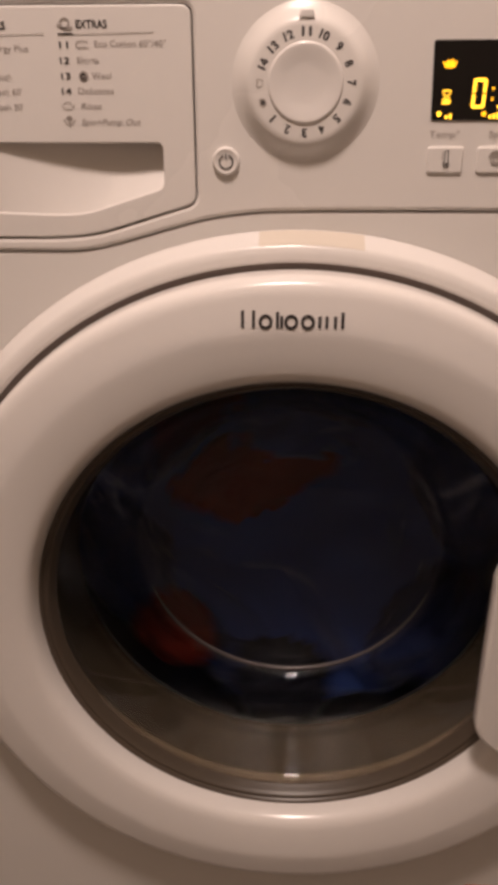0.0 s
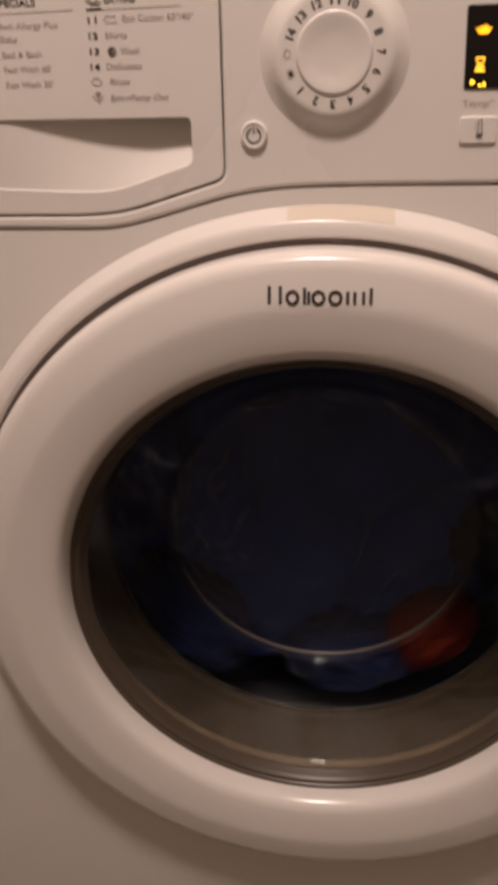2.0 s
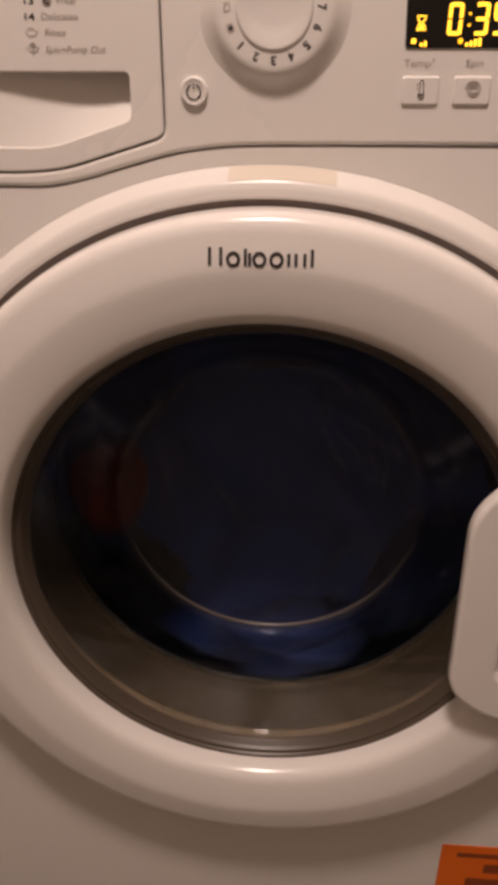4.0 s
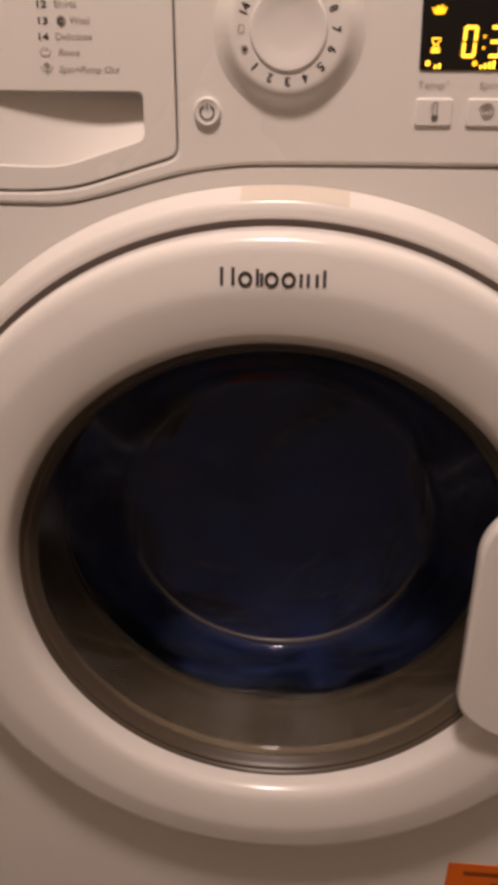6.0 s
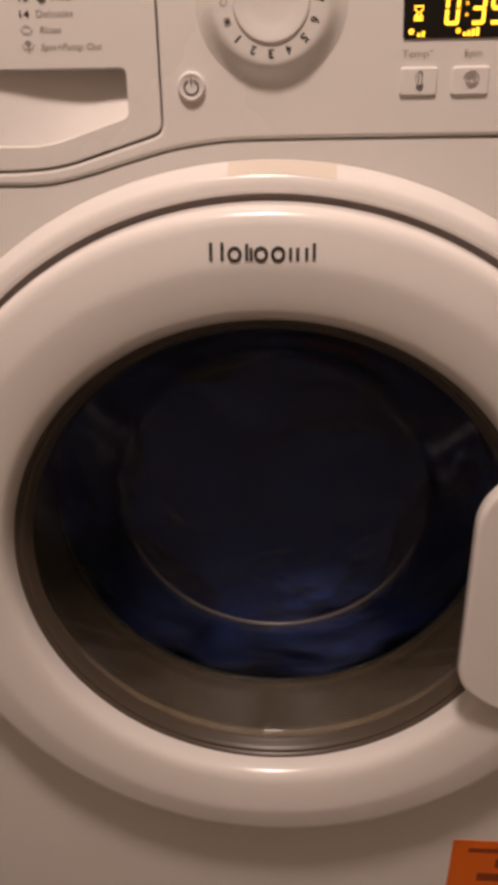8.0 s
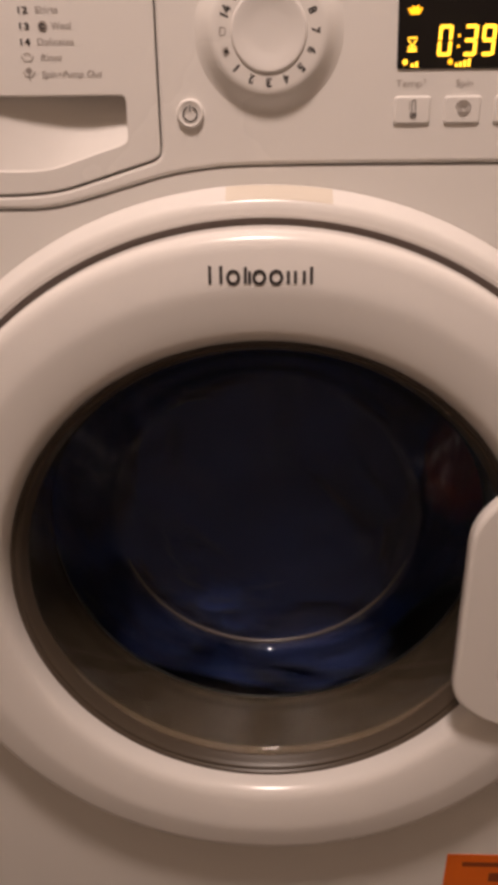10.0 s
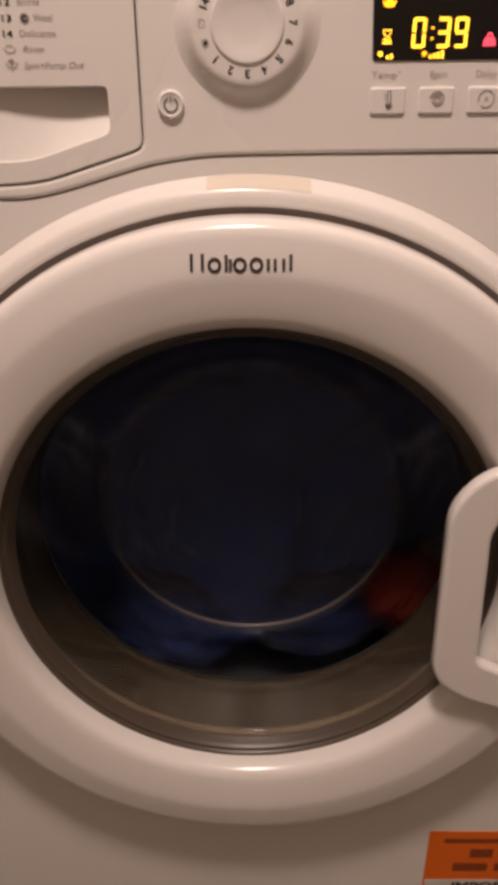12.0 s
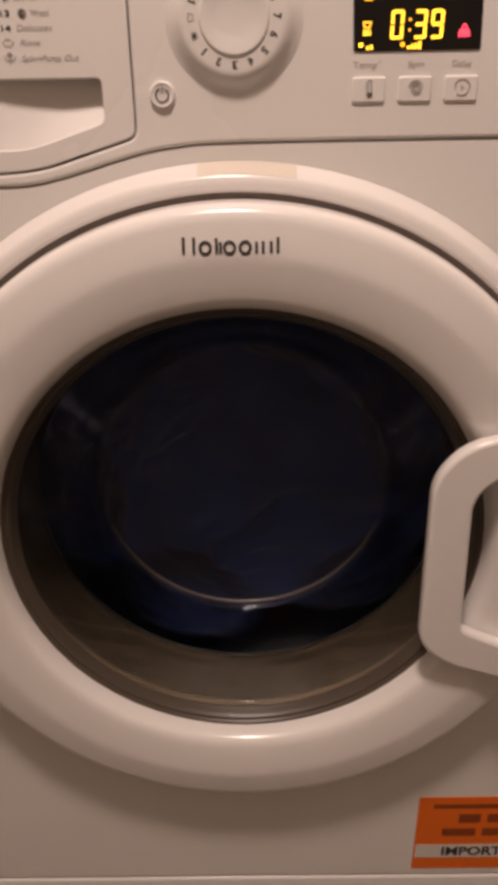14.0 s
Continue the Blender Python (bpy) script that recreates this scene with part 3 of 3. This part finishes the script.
def door():
    d = part("door", revolve(RING, CX, CZ, 220), DOORWHITE, machine, "white porthole door, closed, with a deep glass bowl")
    inner = spline([(0.1704, -0.0088), (0.1692, -0.0089), (0.1676, -0.0083), (0.1664, -0.0068), (0.1655, -0.0045), (0.1630, 0.0010), (0.1440, 0.0350), (0.1245, 0.0690), (0.1198, 0.0760), (0.1162, 0.0790), (0.1118, 0.0806), (0.1000, 0.0813), (0.0800, 0.0824), (0.0480, 0.0845), (0.0, 0.0856)], 5)
    outer = spline([(0.0, 0.0898), (0.0480, 0.0888), (0.0800, 0.0868), (0.1010, 0.0858), (0.1140, 0.0850), (0.1195, 0.0828), (0.1238, 0.0785), (0.1290, 0.0700), (0.1400, 0.0500), (0.1530, 0.0265), (0.1640, 0.0060), (0.1690, -0.0010), (0.1704, -0.0050)], 5)
    bowl = part("glass_bowl", revolve(inner + outer, CX, CZ, 160, True), BOWLGLASS, d, "clear moulded glass bowl")
    bowl.visible_shadow = False
    # added arc for the bowl-foot highlight; swells midway, runs out at both ends
    bm = bmesh.new()
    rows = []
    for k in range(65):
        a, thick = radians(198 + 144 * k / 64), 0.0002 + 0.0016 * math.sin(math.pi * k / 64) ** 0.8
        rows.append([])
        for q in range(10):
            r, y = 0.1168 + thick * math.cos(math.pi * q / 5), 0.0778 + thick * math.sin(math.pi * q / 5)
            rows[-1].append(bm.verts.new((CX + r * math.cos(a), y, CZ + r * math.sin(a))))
    for p, q in zip(rows, rows[1:]):
        for n in range(10):
            bm.faces.new((p[n], p[(n + 1) % 10], q[(n + 1) % 10], q[n]))
    bm.faces.new(rows[0]), bm.faces.new(rows[-1])
    bmesh.ops.recalc_face_normals(bm, faces=bm.faces[:])
    part("highlight_arc", bm, ARCGLINT, bowl, "added pale arc standing for the highlight along the foot of the bowl")
    # Tan paints the reflected band; the ring also covers the glass rim's bright line
    trim = spline([(0.1728, -0.0080), (0.1722, -0.0112), (0.1712, -0.0120), (0.1700, -0.0112), (0.1691, -0.0096), (0.1684, -0.0094), (0.1675, -0.0096), (0.1660, -0.0076), (0.1642, -0.0034), (0.1630, -0.0006), (0.1632, 0.0002)], 4)
    part("trim_ring", revolve(trim, CX, CZ, 160), TRIM, d, "trim ring round the glass, tan for its reflected band")
    h = part("handle", plate([rounded(HANDLE, 10), rounded(SLOT, 8)], -0.0412, 0.0110, 0.0032, 4), DOORWHITE, d, "white loop door handle")
    for z in (0.3860, 0.5500):
        part("handle_mount", box(0.1960, 0.2180, -0.0320, -0.0180, z - 0.009, z + 0.009, 0.003), DOORWHITE, d)
    # maker's mark as a row of plain dark bars and rings
    def mark(bm):
        for v in bm.verts:
            v.co.y += ring_y(math.hypot(v.co.x - CX, v.co.z - CZ)) - 0.0001
        part("brand_mark", bm, INK, d, "plain dark shape in place of the maker's name")

    base, pen = 0.6890, 0.0017
    for x, low, high in ((-0.0284, 0, 0.0094), (-0.0224, 0, 0.0094), (-0.0093, 0, 0.0088), (-0.0070, 0, 0.0066), (0.0138, 0, 0.0066), (0.0176, 0, 0.0066), (0.0223, 0, 0.0066), (0.0262, 0, 0.0088)):
        mark(stroke([(x, base + low + (high - low) * k / 4) for k in range(5)], pen, 0, 0.0004))
    for x in (-0.0158, -0.0018, 0.0073):
        mark(stroke([(x + 0.0030 * math.cos(2 * math.pi * k / 28), base + 0.0033 + 0.0033 * math.sin(2 * math.pi * k / 28)) for k in range(28)], pen, 0, 0.0004, True))


def seal():
    # Rim split off in tan to paint the band reflected in the glass
    rim = spline([(0.2280, 0.0100), (0.2000, 0.0085), (0.1800, 0.0060), (0.1762, 0.0075), (0.1752, 0.0120), (0.1775, 0.0160), (0.1783, 0.0215)], 5)
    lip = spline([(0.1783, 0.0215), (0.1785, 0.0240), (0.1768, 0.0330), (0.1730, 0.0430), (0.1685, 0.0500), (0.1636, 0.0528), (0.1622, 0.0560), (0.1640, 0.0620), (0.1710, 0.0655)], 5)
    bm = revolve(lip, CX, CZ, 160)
    p = part("door_seal", bm, RUBBER, machine, "dark grey rubber door seal")
    part("seal_rim", revolve(rim, CX, CZ, 160), RIMREFLECT, p, "rim of the seal, tan for the band reflected in the glass")


def drum():
    """The steel drum and its three lifters, about its own axis."""
    prof = [(0.1650, 0.0), (0.2250, 0.0), (0.2350, 0.008), (0.2350, 0.29), (0.225, 0.30), (0.0, 0.305)]
    d = part("drum", revolve(prof, 0, 0, 96), STEEL, machine, "stainless steel drum, turning")
    for k in range(3):
        bm = bmesh.new()
        ring = [(-0.028, 0.235), (-0.016, 0.200), (0.0, 0.188), (0.016, 0.200), (0.028, 0.235)]
        a = radians(120 * k + 20)
        rows = [[bm.verts.new((x * math.cos(a) + z * math.sin(a), y, z * math.cos(a) - x * math.sin(a))) for x, z in ring] for y in (0.03, 0.15, 0.28)]
        for p, q in zip(rows, rows[1:]):
            for j in range(4):
                bm.faces.new((p[j], p[j + 1], q[j + 1], q[j]))
        bm.faces.new(rows[0]), bm.faces.new(rows[-1])
        bmesh.ops.recalc_face_normals(bm, faces=bm.faces[:])
        part("lifter", bm, STEEL, d)
    return d


def label():
    s = part("instruction_label", plate([rounded([(0.1518, 0.2072, 0.001), (0.2840, 0.2072, 0.001), (0.2840, 0.1148, 0.001), (0.1505, 0.1148, 0.001)])], 0.0011, 0.0006), ORANGE, machine, "orange instruction label with a white band")
    part("label_band", plate([[(0.1525, 0.1470), (0.2820, 0.1470), (0.2820, 0.1300), (0.1522, 0.1300)]], 0.0008, 0.0002), LABELWHITE, s)
    part("lettering", lettering("IMPORTANT", 0.1765, 0.1335, 0.0105, 0.0870, 0.0005, bold=0.03), INK, s)
    for x0, x1, z0, z1 in ((0.165, 0.272, 0.1935, 0.1985), (0.1885, 0.208, 0.1755, 0.1860), (0.214, 0.246, 0.1755, 0.1860), (0.1750, 0.205, 0.1585, 0.1680), (0.211, 0.226, 0.1585, 0.1680), (0.231, 0.262, 0.1585, 0.1680)):
        bar(x0, x1, z0, z1, 0.0008, LABELINK, s, "print_bar")


cabinet()
control_panel()
drawer()
dial()
display()
buttons()
door()
seal()
DRUM = drum()
label()


# ---- the wash ----
def crumpled(name, radii, seed, folds, mat, lab, cat="laundry", level=5, rough=0.16, flat=1.0):
    """A wet, crumpled garment: a lump with deep folds, about its own middle."""
    bm = bmesh.new()
    bmesh.ops.create_icosphere(bm, subdivisions=level, radius=1)
    shift = Vector((seed * 3.1, seed * 1.7, seed * 2.3))
    for v in bm.verts:
        n = v.co.normalized()
        warp = Vector((noise.noise(n * 1.3 + shift), noise.noise(n * 1.3 + shift * 2), noise.noise(n * 1.3 - shift)))
        q = n * folds + warp * 1.6 + shift
        f = 1 + rough * (1 - 2 * abs(noise.noise(q))) - rough + 0.20 * noise.noise(n * 1.5 + shift) + 0.05 * (1 - 2 * abs(noise.noise(q * 2.3)))
        v.co = Vector((n.x * radii[0] * f, math.copysign(abs(n.y) ** flat, n.y) * radii[1] * f, n.z * radii[2] * f))
    return tagged(part(name, bm, mat), lab, cat)


SHEET = crumpled("navy_bed_sheet", (0.205, 0.085, 0.200), 1, 2.6, BLUECLOTH, "crumpled wet navy sheet turning in the drum", flat=0.5)
TOWEL = crumpled("blue_towel", (0.085, 0.062, 0.060), 2, 2.4, BLUECLOTH, "crumpled wet royal blue towel turning in the drum")
SHIRT = crumpled("black_shirt", (0.046, 0.030, 0.062), 3, 2.6, BLACKCLOTH, "crumpled wet black shirt turning in the drum")
REDJUMPER = crumpled("red_jumper", (0.041, 0.030, 0.034), 4, 2.2, REDCLOTH, "crumpled wet brick-red jumper turning in the drum")
REDCLOTHS = crumpled("red_napkin", (0.074, 0.030, 0.040), 5, 2.2, REDCLOTH, "small wet brick-red napkin turning in the drum")

CASES = [crumpled("blue_pillowcase", (0.070, 0.034, 0.046), 7, 2.4, DEEPBLUE, "crumpled wet blue pillowcase turning in the drum")]
tagged(CASES[0], group="blue pillowcases in the drum")
CASES += [copy_thing(CASES[0], Matrix()) for k in range(5)]

# the drum's turn in degrees, seen from the front against the clock, 0 with the red jumper lowest; unsteady while the wash still tumbles
EARLY = [-40, -5, 24, 52, 82, 113, 150, 198, 255, 310, 355, 395, 425, 460, 488, 522, 585, 645, 700, 738, 766, 802, 846, 895, 960, 1022, 1064, 1104, 1145, 1175, 1220, 1265, 1310]


def turn(t):
    if t <= 3.2:
        return float(np.interp(t, [0.1 * k for k in range(33)], EARLY))
    if t <= 5.6:
        return float(np.interp(t, [3.2, 5.6], [1310, 2520]))
    return 2520 + 360 * (t - 5.6) / 0.698 + float(np.interp(t, [5.6, 6.0, 7.5, 9.8], [0, -12, 10, 0]))


def motions():
    """The drum and the wash turn; at first the red jumper falls short over the upper left, later it clings to the drum."""
    steps = [0.1 * k for k in range(141)]

    def carried_round(thing, radius, lag, y):
        rows = []
        for t in steps:
            a = turn(t) - lag(t)
            r = radius(t, a % 360)
            rad = radians(a)
            rows.append((t, pose(CX + r * math.sin(rad), y(t), CZ - 0.006 - r * math.cos(rad), 0, -a, 0)))
        walk(thing, rows)

    walk(DRUM, [(t, pose(CX, 0.066, CZ, 0, -turn(t), 0)) for t in steps])
    carried_round(SHEET, lambda t, a: 0.010, lambda t: 200, lambda t: 0.196)
    carried_round(TOWEL, lambda t, a: 0.092, lambda t: 140, lambda t: 0.155)
    carried_round(SHIRT, lambda t, a: 0.158, lambda t: -38, lambda t: float(np.interp(t, [0, 8, 11], [0.124, 0.124, 0.220])))
    for k, case in enumerate(CASES):
        deep = 0.122 if k < 4 else 0.142
        carried_round(case, lambda t, a: 0.152, lambda t, k=k: (95, 153, 211, 269, 325, 35)[k], lambda t, deep=deep: deep)

    def fall(t, a):
        hold = float(np.interp(t, [0, 3, 5.3, 7.5, 9.8, 12, 14], [0.147, 0.148, 0.150, 0.156, 0.166, 0.168, 0.200]))
        slack = float(np.interp(t, [0, 3.0, 4.5], [0.085, 0.080, 0.0]))
        return hold - slack * max(0.0, math.cos(radians(a - 204)))

    carried_round(REDJUMPER, fall, lambda t: 4, lambda t: float(np.interp(t, [0, 3, 5.3, 10, 12, 13, 13.6], [0.126, 0.122, 0.104, 0.106, 0.110, 0.116, 0.260])))
    carried_round(REDCLOTHS, lambda t, a: fall(t, a) + float(np.interp(t, [0, 1.2, 1.8], [0.0, 0.0, 0.03])), lambda t: float(np.interp(t, [0, 0.25, 0.5, 0.75, 1.0, 1.5], [116, 92, 70, 86, 104, 100])), lambda t: float(np.interp(t, [0, 1.2, 2.0], [0.122, 0.124, 0.24])))


motions()
